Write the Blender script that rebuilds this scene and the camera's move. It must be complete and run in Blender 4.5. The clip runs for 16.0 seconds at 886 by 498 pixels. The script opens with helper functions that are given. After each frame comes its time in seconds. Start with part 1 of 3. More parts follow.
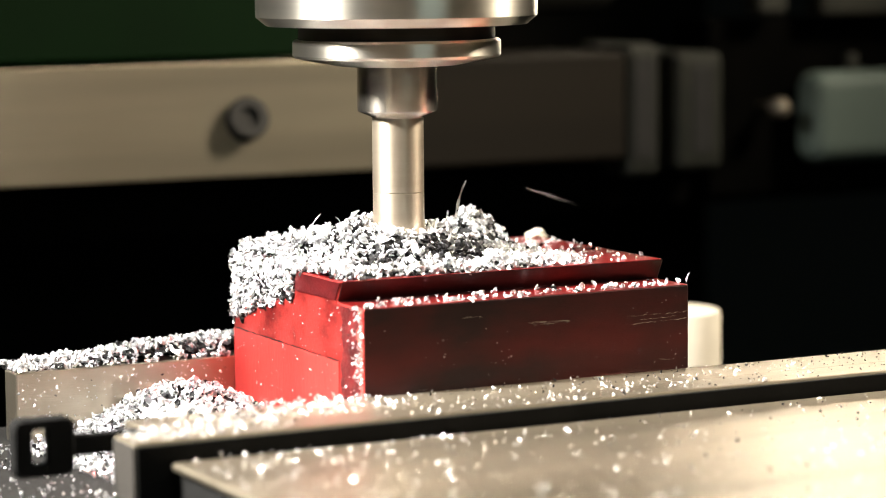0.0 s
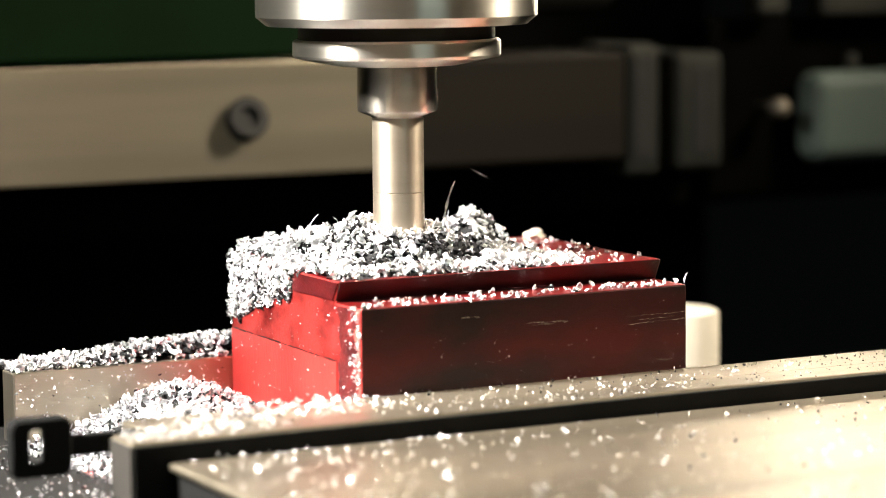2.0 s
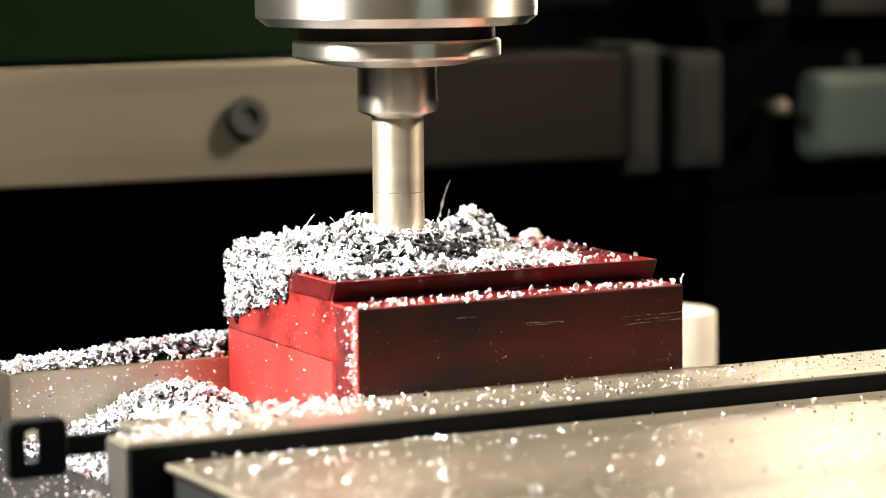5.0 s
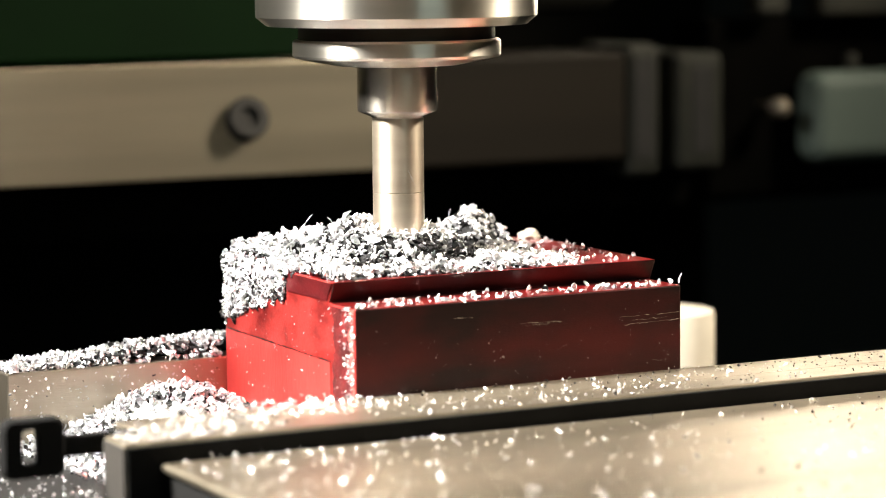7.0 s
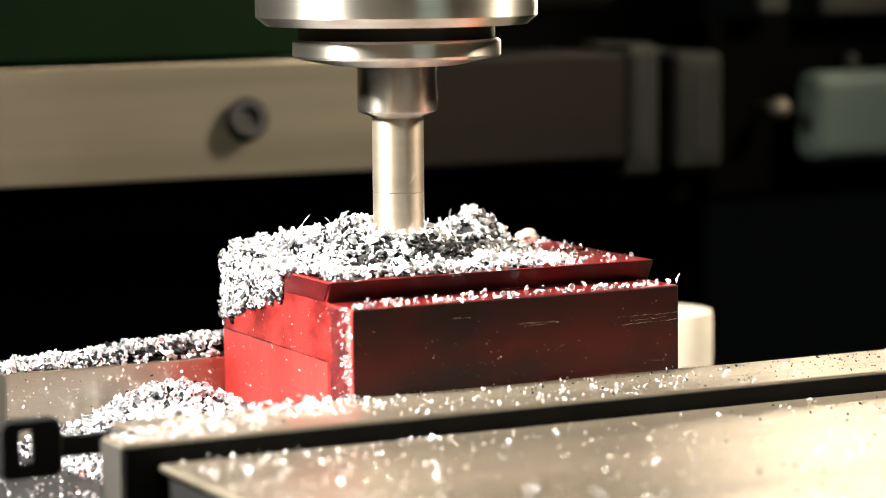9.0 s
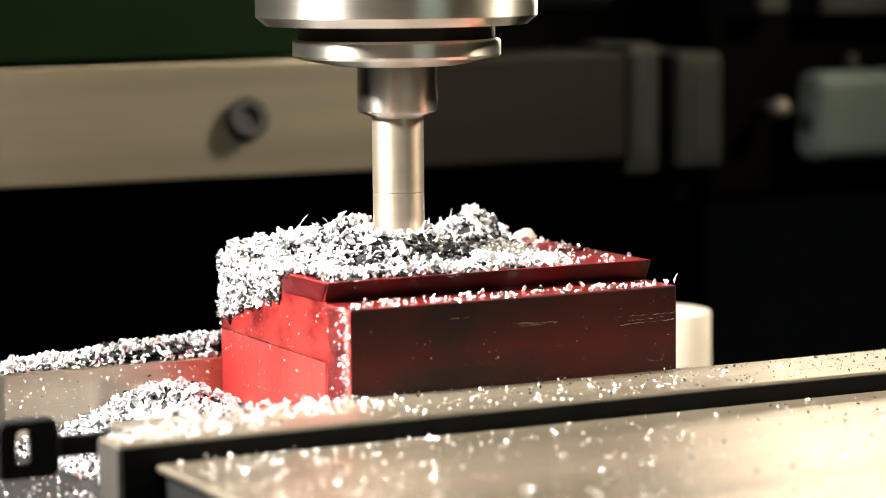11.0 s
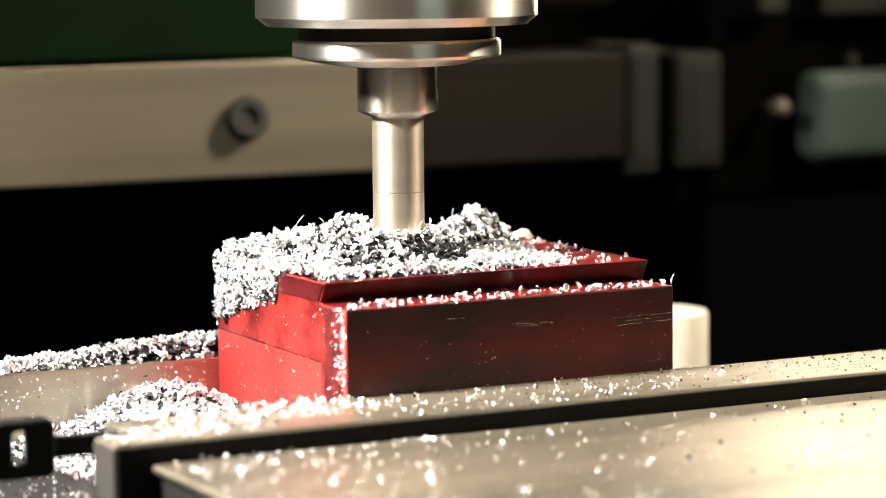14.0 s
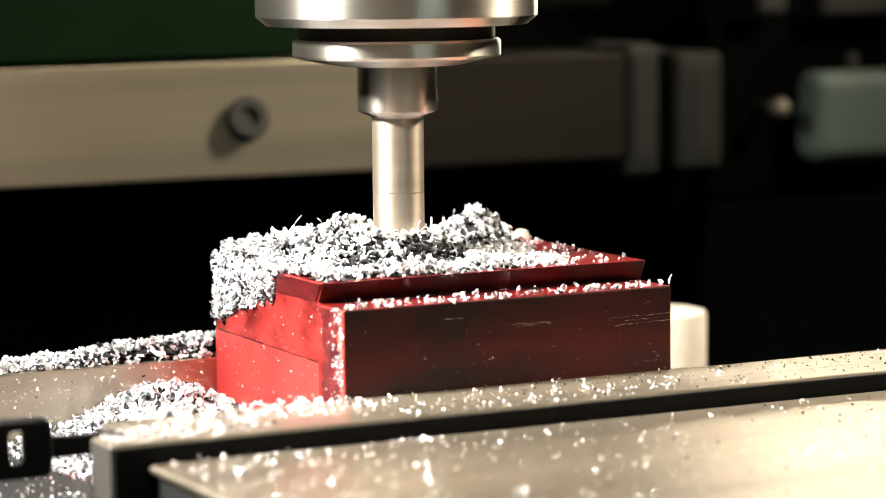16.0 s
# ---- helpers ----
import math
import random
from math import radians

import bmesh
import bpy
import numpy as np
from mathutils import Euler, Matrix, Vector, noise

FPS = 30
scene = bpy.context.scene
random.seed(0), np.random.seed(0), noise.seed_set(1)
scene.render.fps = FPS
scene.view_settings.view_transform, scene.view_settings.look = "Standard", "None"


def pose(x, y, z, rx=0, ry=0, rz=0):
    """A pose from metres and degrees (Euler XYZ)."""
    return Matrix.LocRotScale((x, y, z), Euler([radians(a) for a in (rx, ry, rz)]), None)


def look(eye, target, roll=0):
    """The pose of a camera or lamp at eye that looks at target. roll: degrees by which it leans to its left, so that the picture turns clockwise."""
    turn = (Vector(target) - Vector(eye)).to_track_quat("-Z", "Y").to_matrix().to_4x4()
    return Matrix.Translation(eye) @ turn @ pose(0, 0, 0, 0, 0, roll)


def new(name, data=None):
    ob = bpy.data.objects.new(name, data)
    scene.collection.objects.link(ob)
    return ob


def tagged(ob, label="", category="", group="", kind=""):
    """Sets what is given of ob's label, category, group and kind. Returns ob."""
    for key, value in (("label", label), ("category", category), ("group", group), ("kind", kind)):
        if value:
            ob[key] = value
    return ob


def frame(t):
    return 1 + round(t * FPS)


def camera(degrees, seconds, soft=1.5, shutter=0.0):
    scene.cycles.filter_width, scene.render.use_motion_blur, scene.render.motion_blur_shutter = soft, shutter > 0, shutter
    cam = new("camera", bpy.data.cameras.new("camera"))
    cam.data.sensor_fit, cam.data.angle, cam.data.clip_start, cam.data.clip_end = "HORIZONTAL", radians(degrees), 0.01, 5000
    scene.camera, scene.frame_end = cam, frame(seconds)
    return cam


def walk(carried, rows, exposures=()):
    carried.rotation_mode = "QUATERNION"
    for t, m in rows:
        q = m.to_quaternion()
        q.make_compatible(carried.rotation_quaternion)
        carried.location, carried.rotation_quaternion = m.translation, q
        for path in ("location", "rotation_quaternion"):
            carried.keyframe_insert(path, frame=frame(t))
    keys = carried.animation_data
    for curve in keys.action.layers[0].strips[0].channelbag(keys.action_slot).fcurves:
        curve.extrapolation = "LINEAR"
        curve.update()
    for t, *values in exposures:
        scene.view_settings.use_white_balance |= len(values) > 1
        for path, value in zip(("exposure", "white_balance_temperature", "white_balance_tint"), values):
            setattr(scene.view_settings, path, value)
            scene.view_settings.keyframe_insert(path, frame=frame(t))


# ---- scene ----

MM = 0.001

# ---- camera: a tripod, long lens, shallow focus ----
cam = camera(18.4, 16.0, soft=0.85, shutter=0.4)
cam.data.dof.use_dof = True
cam.data.dof.focus_distance = 0.520
cam.data.dof.aperture_fstop = 13.0
EYE = Vector((-0.2105, -0.4375, 0.0642))
WAY = Vector((0.4572, 0.8824, -0.1096))
VIEW = look(EYE, EYE + WAY, -0.58)
walk(cam, [(0.0, VIEW), (16.0, VIEW)], exposures=[(0.0, 0.0), (16.0, 0.0)])

# ---- world and lamps ----
world = bpy.data.worlds.new("workshop_air")
scene.world = world
world.use_nodes = True
world.node_tree.nodes["Background"].inputs[0].default_value = (0.9, 1.0, 0.95, 1)
world.node_tree.nodes["Background"].inputs[1].default_value = 0.005


def area_lamp(name, eye, target, size, power, colour, spread):
    data = bpy.data.lights.new(name, "AREA")
    data.shape, data.size, data.energy, data.color = "DISK", size, power, colour
    data.spread = radians(spread)
    ob = new(name, data)
    ob.matrix_world = look(eye, target)
    return ob


area_lamp("machine_lamp", (-0.34, 0.055, 0.265), (0.01, -0.005, 0.0), 0.06, 2.2, (1.0, 0.955, 0.87), 48)
area_lamp("rear_lamp", (0.328, 0.305, 0.084), (0.07, -0.04, -0.02), 0.085, 0.070, (1.0, 0.865, 0.66), 70)
area_lamp("side_lamp", (0.36, -0.035, 0.26), (0.055, 0.075, 0.045), 0.06, 1.35, (1.0, 0.87, 0.68), 80)
area_lamp("window_light", (0.10, -1.69, 0.42), (0.10, 0.0, 0.05), 0.75, 3.3, (0.80, 1.0, 0.95), 180)


# ---- materials ----
def material(name, base, rough=0.5, metal=0.0, second=None, scale=200.0, stretch=(1, 1, 1), bump=0.0, fine=1500.0, spread=(0.35, 0.65),
             rough_to=None, coat=0.0, turned=0.0, gloss=0.5):
    """Two-scale procedural surface: base and second colours mixed by a broad noise, fine grain on roughness and relief."""
    mat = bpy.data.materials.new(name)
    mat.use_nodes = True
    nodes, links = mat.node_tree.nodes, mat.node_tree.links
    b = nodes["Principled BSDF"]
    b.inputs["Metallic"].default_value = metal
    b.inputs["Coat Weight"].default_value = coat
    b.inputs["Specular IOR Level"].default_value = gloss
    tc = nodes.new("ShaderNodeTexCoord")
    mp = nodes.new("ShaderNodeMapping")
    mp.inputs["Scale"].default_value = stretch
    links.new(tc.outputs["Object"], mp.inputs["Vector"])
    broad = nodes.new("ShaderNodeTexNoise")
    broad.inputs["Scale"].default_value = scale
    broad.inputs["Detail"].default_value = 5.0
    links.new(mp.outputs[0], broad.inputs["Vector"])
    ramp = nodes.new("ShaderNodeValToRGB")
    ramp.color_ramp.elements[0].position, ramp.color_ramp.elements[1].position = spread
    ramp.color_ramp.elements[0].color = (*base, 1)
    ramp.color_ramp.elements[1].color = (*(second or base), 1)
    links.new(broad.outputs["Fac"], ramp.inputs["Fac"])
    links.new(ramp.outputs["Color"], b.inputs["Base Color"])
    grain = nodes.new("ShaderNodeTexNoise")
    grain.inputs["Scale"].default_value = fine
    grain.inputs["Detail"].default_value = 3.0
    links.new(mp.outputs[0], grain.inputs["Vector"])
    span = nodes.new("ShaderNodeMapRange")
    span.inputs["To Min"].default_value = rough
    span.inputs["To Max"].default_value = rough_to if rough_to is not None else min(1.0, rough + 0.12)
    links.new(grain.outputs["Fac"], span.inputs["Value"])
    links.new(span.outputs[0], b.inputs["Roughness"])
    if turned:
        tan = nodes.new("ShaderNodeTangent")
        tan.direction_type, tan.axis = "RADIAL", "Z"
        links.new(tan.outputs[0], b.inputs["Tangent"])
        b.inputs["Anisotropic"].default_value = turned
        b.inputs["Anisotropic Rotation"].default_value = 0.25
    if bump:
        bp = nodes.new("ShaderNodeBump")
        bp.inputs["Strength"].default_value = bump
        bp.inputs["Distance"].default_value = 0.0004
        links.new(grain.outputs["Fac"], bp.inputs["Height"])
        links.new(bp.outputs[0], b.inputs["Normal"])
    return mat


STEEL = material("ground_steel", (0.44, 0.39, 0.31), 0.30, 1.0, (0.33, 0.29, 0.23), 60, (0.15, 1, 1), 0.10, 2500, rough_to=0.42)
GROUND = material("worn_ground_steel", (0.46, 0.40, 0.31), 0.32, 1.0, (0.29, 0.25, 0.19), 70, (0.10, 1, 1), 0.2, 1800, rough_to=0.45)
GRIMY = material("grimy_steel", (0.016, 0.0135, 0.011), 0.55, 0.2, (0.009, 0.008, 0.0065), 120, (1, 1, 0.4), 0.1, 1500)
HOLDER = material("turned_steel", (0.70, 0.66, 0.58), 0.28, 0.99, (0.58, 0.55, 0.49), 80, (0.3, 0.3, 3), 0.02, 3000, rough_to=0.33, turned=0.86)
COATED = material("coated_carbide", (0.45, 0.385, 0.305), 0.33, 0.9, (0.36, 0.305, 0.24), 90, (0.3, 0.3, 2), 0.02, 3000, turned=0.6)
COLLET = material("polished_collet", (0.54, 0.50, 0.44), 0.27, 0.985, (0.50, 0.46, 0.41), 80, (0.3, 0.3, 1), 0.0, 300, rough_to=0.275, turned=0.85)
SLIDE = material("brushed_slide", (0.29, 0.255, 0.19), 0.36, 0.93, (0.21, 0.185, 0.14), 40, (0.1, 1, 2), 0.05, 900, rough_to=0.44)
# Dark copy of the slide steel for the bar's shaded end.
SLIDE_SHADE = material("slide_steel_in_shade", (0.0062, 0.0048, 0.0032), 0.6, 0.0, (0.0046, 0.0036, 0.0025), 40, (0.1, 1, 2), 0.05, 900, gloss=0.07)
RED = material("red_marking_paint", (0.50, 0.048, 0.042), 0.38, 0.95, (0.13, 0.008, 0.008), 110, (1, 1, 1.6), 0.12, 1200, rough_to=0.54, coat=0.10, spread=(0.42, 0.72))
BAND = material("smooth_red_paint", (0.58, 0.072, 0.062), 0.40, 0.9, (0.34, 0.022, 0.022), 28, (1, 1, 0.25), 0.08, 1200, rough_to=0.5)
# Darker copy of RED: the front face's shade put into the paint colour.
DARK_RED = material("red_paint_with_shade", (0.062, 0.0042, 0.004), 0.26, 0.55, (0.014, 0.0032, 0.003), 60, (0.5, 1, 1.3), 0.12, 2600, rough_to=0.52, coat=0.08, spread=(0.34, 0.58))
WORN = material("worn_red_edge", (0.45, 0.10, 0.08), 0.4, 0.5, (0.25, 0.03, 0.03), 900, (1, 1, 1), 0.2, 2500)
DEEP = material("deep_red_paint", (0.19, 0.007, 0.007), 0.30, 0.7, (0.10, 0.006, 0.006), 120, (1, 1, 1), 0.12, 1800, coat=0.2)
TIER = material("milled_dark_red", (0.13, 0.010, 0.012), 0.34, 0.85, (0.07, 0.006, 0.007), 160, (1, 1, 2), 0.15, 1500, rough_to=0.5, coat=0.1)
SCUFF = material("scuffed_red_paint", (0.16, 0.014, 0.015), 0.42, 0.8, (0.05, 0.006, 0.006), 300, (1, 1, 1), 0.4, 1600, coat=0.05)
# Dark steel tone carries the shade of the recess under the flange.
NECK = material("neck_steel_in_shade", (0.035, 0.030, 0.026), 0.35, 0.8, (0.025, 0.022, 0.019), 80, (0.3, 0.3, 3), 0.02, 3000)
BLACK = material("black_oxide_and_shade", (0.006, 0.006, 0.006), 0.7, 0.0, (0.008, 0.008, 0.008), 120, bump=0.1, gloss=0.04)
STUB = material("dark_socket_screw", (0.0048, 0.0046, 0.0040), 0.5, 0.1, (0.0022, 0.0022, 0.0019), 500, bump=0.3, fine=900, gloss=0.2)
# Near-black without gloss: colours machine gaps as if no light reached them.
VOID = material("unlit_gap_black", (0.0012, 0.0012, 0.0011), 0.9, 0.0, (0.0018, 0.0017, 0.0015), 60, gloss=0.0)
PALE = material("pale_cover_steel", (0.020, 0.020, 0.0165), 0.6, 0.0, (0.014, 0.014, 0.012), 60, gloss=0.1)
CAST = material("dark_cast_iron", (0.006, 0.0058, 0.0057), 0.6, 0.0, (0.0035, 0.0035, 0.0035), 150, bump=0.25, gloss=0.2)
GREEN = material("green_machine_paint", (0.0007, 0.0062, 0.0009), 0.5, 0.0, (0.0005, 0.0046, 0.0007), 30, bump=0.05, gloss=0.04)
# Very dark paint tone includes the shadow on the column and in the recess.
SHADE = material("dark_paint_and_shade", (0.0035, 0.0038, 0.0033), 0.6, 0.0, (0.006, 0.0055, 0.0042), 25, bump=0.1, gloss=0.04)
TEAL = material("grey_green_plastic", (0.050, 0.068, 0.059), 0.6, 0.0, (0.042, 0.058, 0.050), 40, gloss=0.3)
DUSTY = material("dull_steel", (0.017, 0.0172, 0.0145), 0.5, 0.0, (0.011, 0.0118, 0.0100), 60, gloss=0.05)
CHIP = material("bright_steel_chips", (0.87, 0.87, 0.89), 0.27, 0.86, (0.42, 0.42, 0.44), 700, bump=0.15, fine=3000)
# Near-black for the sheet under heaps: imitates shade in the gaps between chips.
GAP_SHADE = material("shaded_chip_bed", (0.008, 0.008, 0.009), 0.7, 0.0, (0.02, 0.02, 0.02), 1500, bump=0.5, fine=2500, gloss=0.05)
DARK_FLAKE = material("dark_chips_with_shade", (0.030, 0.028, 0.029), 0.25, 0.9, (0.06, 0.058, 0.06), 900, bump=0.15, fine=3000)
POST = material("pale_post", (0.36, 0.33, 0.275), 0.5, 0.0, (0.31, 0.285, 0.24), 120, bump=0.05)
PLASTER = material("workshop_wall_paint", (0.10, 0.10, 0.095), 0.8, 0.0, (0.08, 0.08, 0.075), 3, bump=0.05, fine=60)


# ---- mesh helpers ----
def part(name, bm, mat, parent=None, label="", smooth=False):
    mesh = bpy.data.meshes.new(name)
    bm.normal_update()
    bm.to_mesh(mesh)
    bm.free()
    mesh.materials.append(mat)
    if smooth:
        mesh.shade_smooth()
        mesh.set_sharp_from_angle(angle=radians(35))
    ob = new(name, mesh)
    ob.parent = parent
    if label:
        ob["label"] = label
    return ob


def box(x0, x1, y0, y1, z0, z1, bevel=0.4, segments=2, bm=None):
    """A box in millimetres with rounded edges."""
    own = bmesh.new()
    bmesh.ops.create_cube(own, size=1.0, matrix=Matrix.LocRotScale(
        Vector(((x0 + x1) / 2, (y0 + y1) / 2, (z0 + z1) / 2)) * MM, None, Vector((x1 - x0, y1 - y0, z1 - z0)) * MM))
    if bevel:
        bmesh.ops.bevel(own, geom=own.edges[:], offset=bevel * MM, segments=segments, affect="EDGES", profile=0.5)
    if bm is None:
        return own
    mesh = bpy.data.meshes.new("joined")
    own.to_mesh(mesh)
    own.free()
    bm.from_mesh(mesh)
    bpy.data.meshes.remove(mesh)
    return bm


def lathe(profile, steps=96):
    """A turned body about the z axis from (radius, height) in millimetres, closed at both ends."""
    bm = bmesh.new()
    rings = []
    for r, z in profile:
        rings.append([bm.verts.new((r * MM * math.cos(2 * math.pi * k / steps), r * MM * math.sin(2 * math.pi * k / steps), z * MM))
                      for k in range(steps)])
    for a, b in zip(rings, rings[1:]):
        for k in range(steps):
            bm.faces.new((a[k], a[(k + 1) % steps], b[(k + 1) % steps], b[k]))
    bm.faces.new(rings[0][::-1])
    bm.faces.new(rings[-1])
    bmesh.ops.recalc_face_normals(bm, faces=bm.faces[:])
    return bm


def empty(name, m):
    ob = new(name)
    ob.matrix_world = m
    return ob


# ---- chips ----
def chips_mesh(name, places, sizes, seed, core=None, mat=None, stout=False, dull=0.09):
    """Curled flakes joined into one mesh: each is a bent strip with thickness. core: (verts, faces) of the packed bed beneath."""
    rng = np.random.default_rng(seed)
    n, rings = len(places), 5
    length = sizes * rng.uniform(0.8, 1.9, n)
    width = sizes * rng.uniform(0.45, 1.05, n)
    thick = sizes * rng.uniform(0.08, 0.26, n)
    if stout:
        length, width, thick = sizes * rng.uniform(0.7, 1.2, n), sizes * rng.uniform(0.55, 0.95, n), sizes * rng.uniform(0.3, 0.5, n)
    bend = rng.uniform(0.8, 5.0, n)
    verts = np.zeros((n, rings, 4, 3))
    for k in range(rings):
        s = k / (rings - 1) - 0.5
        a = bend * s
        r = length / bend
        cx, cz = r * np.sin(a), r * (1 - np.cos(a))
        taper = 1.0 - 0.55 * abs(2 * s) ** 2
        for j, (u, v) in enumerate(((-1, -1), (1, -1), (1, 1), (-1, 1))):
            verts[:, k, j, 0] = cx - np.sin(a) * v * thick / 2
            verts[:, k, j, 1] = u * width / 2 * taper + s * width * 0.5
            verts[:, k, j, 2] = cz + np.cos(a) * v * thick / 2
    q = rng.normal(size=(n, 4))
    q /= np.linalg.norm(q, axis=1)[:, None]
    w, x, y, z = q.T
    rot = np.stack([1 - 2 * (y * y + z * z), 2 * (x * y - z * w), 2 * (x * z + y * w), 2 * (x * y + z * w), 1 - 2 * (x * x + z * z),
                    2 * (y * z - x * w), 2 * (x * z - y * w), 2 * (y * z + x * w), 1 - 2 * (x * x + y * y)], 1).reshape(n, 3, 3)
    verts = np.einsum("nij,nrcj->nrci", rot, verts) + places[:, None, None, :]
    verts = (verts * MM).reshape(-1, 3)
    one = []
    for k in range(rings - 1):
        for j in range(4):
            one.append((k * 4 + j, k * 4 + (j + 1) % 4, (k + 1) * 4 + (j + 1) % 4, (k + 1) * 4 + j))
    one += [(3, 2, 1, 0), tuple((rings - 1) * 4 + j for j in range(4))]
    faces = (np.array(one)[None] + (np.arange(n) * rings * 4)[:, None, None]).reshape(-1, 4)
    verts, faces = verts.tolist(), faces.tolist()
    chip_faces = len(faces)
    if core:
        base = len(verts)
        verts += [tuple(c * MM for c in p) for p in core[0]]
        faces += [tuple(i + base for i in f) for f in core[1]]
    mesh = bpy.data.meshes.new(name)
    mesh.from_pydata(verts, [], faces)
    mesh.materials.append(mat or CHIP)
    mesh.materials.append(GAP_SHADE)
    mesh.materials.append(DARK_FLAKE)
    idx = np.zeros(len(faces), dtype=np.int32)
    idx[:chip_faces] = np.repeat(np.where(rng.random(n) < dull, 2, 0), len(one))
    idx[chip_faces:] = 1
    mesh.polygons.foreach_set("material_index", idx)
    mesh.update()
    return mesh


def heap(name, label, ground, height, area, count, size, seed, layers=1.6, core=True, step=1.0, floor_at=0.12, mat=None, stout=False, gaps=-0.10):
    """A heap of chips over ground(x, y), raised by height(x, y), in area (x0, x1, y0, y1), millimetres."""
    rng = np.random.default_rng(seed)
    x0, x1, y0, y1 = area
    pts, sz = [], []
    tries = 0
    while len(pts) < count and tries < count * 30:
        tries += 1
        x, y = rng.uniform(x0, x1), rng.uniform(y0, y1)
        h = height(x, y)
        if h < floor_at or (h < 1.0 and rng.random() > h):
            continue
        if h > 1.0 and noise.noise((x * 0.8, y * 0.8, seed + 7.0)) < gaps:
            continue
        s = size * min(1.7, rng.lognormal(-0.1, 0.40))
        bump = 0.9 * noise.noise((x * 0.35, y * 0.35, seed)) * min(1.0, h / 2)
        z = ground(x, y) + max(0.25 * s, h + bump - rng.uniform(0, layers) * min(1.0, h / 1.5))
        pts.append((x, y, z))
        sz.append(s)
    bed = None
    # The sheet's dark colour shows through the gaps as their shade.
    if core:
        verts, faces, ids = [], [], {}
        nx, ny = int((x1 - x0) / step) + 1, int((y1 - y0) / step) + 1
        for i in range(nx):
            for j in range(ny):
                x, y = x0 + i * step, y0 + j * step
                h = height(x, y)
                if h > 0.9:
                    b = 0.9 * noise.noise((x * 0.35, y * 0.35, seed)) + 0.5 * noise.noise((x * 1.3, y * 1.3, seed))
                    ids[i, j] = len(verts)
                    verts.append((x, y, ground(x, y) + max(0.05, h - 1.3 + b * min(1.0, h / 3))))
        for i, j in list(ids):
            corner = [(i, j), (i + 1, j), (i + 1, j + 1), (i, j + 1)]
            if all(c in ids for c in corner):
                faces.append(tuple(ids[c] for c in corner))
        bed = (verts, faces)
    ob = new(name, chips_mesh(name, np.array(pts), np.array(sz), seed, bed, mat, stout))
    return tagged(ob, label, "metal chips", kind="stuff")


def bell(x, y, cx, cy, sx, sy):
    return math.exp(-((x - cx) / sx) ** 2 - ((y - cy) / sy) ** 2)


def ease(a, b, v):
    v = min(1.0, max(0.0, (v - a) / (b - a)))
    return v * v * (3 - 2 * v)


# ---- room and machine ----
def setting():
    for name, dims in (("floor", (-1600, 1600, -1700, 1500, -1050, -1000)), ("ceiling", (-1600, 1600, -1700, 1500, 1400, 1450)),
                       ("wall_north", (-1600, 1600, 1500, 1550, -1000, 1400)), ("wall_south", (-1600, 1600, -1750, -1700, -1000, 1400)),
                       ("wall_west", (-1650, -1600, -1700, 1500, -1000, 1400)), ("wall_east", (1600, 1650, -1700, 1500, -1000, 1400))):
        tagged(part(name, box(*dims, bevel=0), PLASTER), "plain dim workshop " + name.split("_")[0], kind="structure")


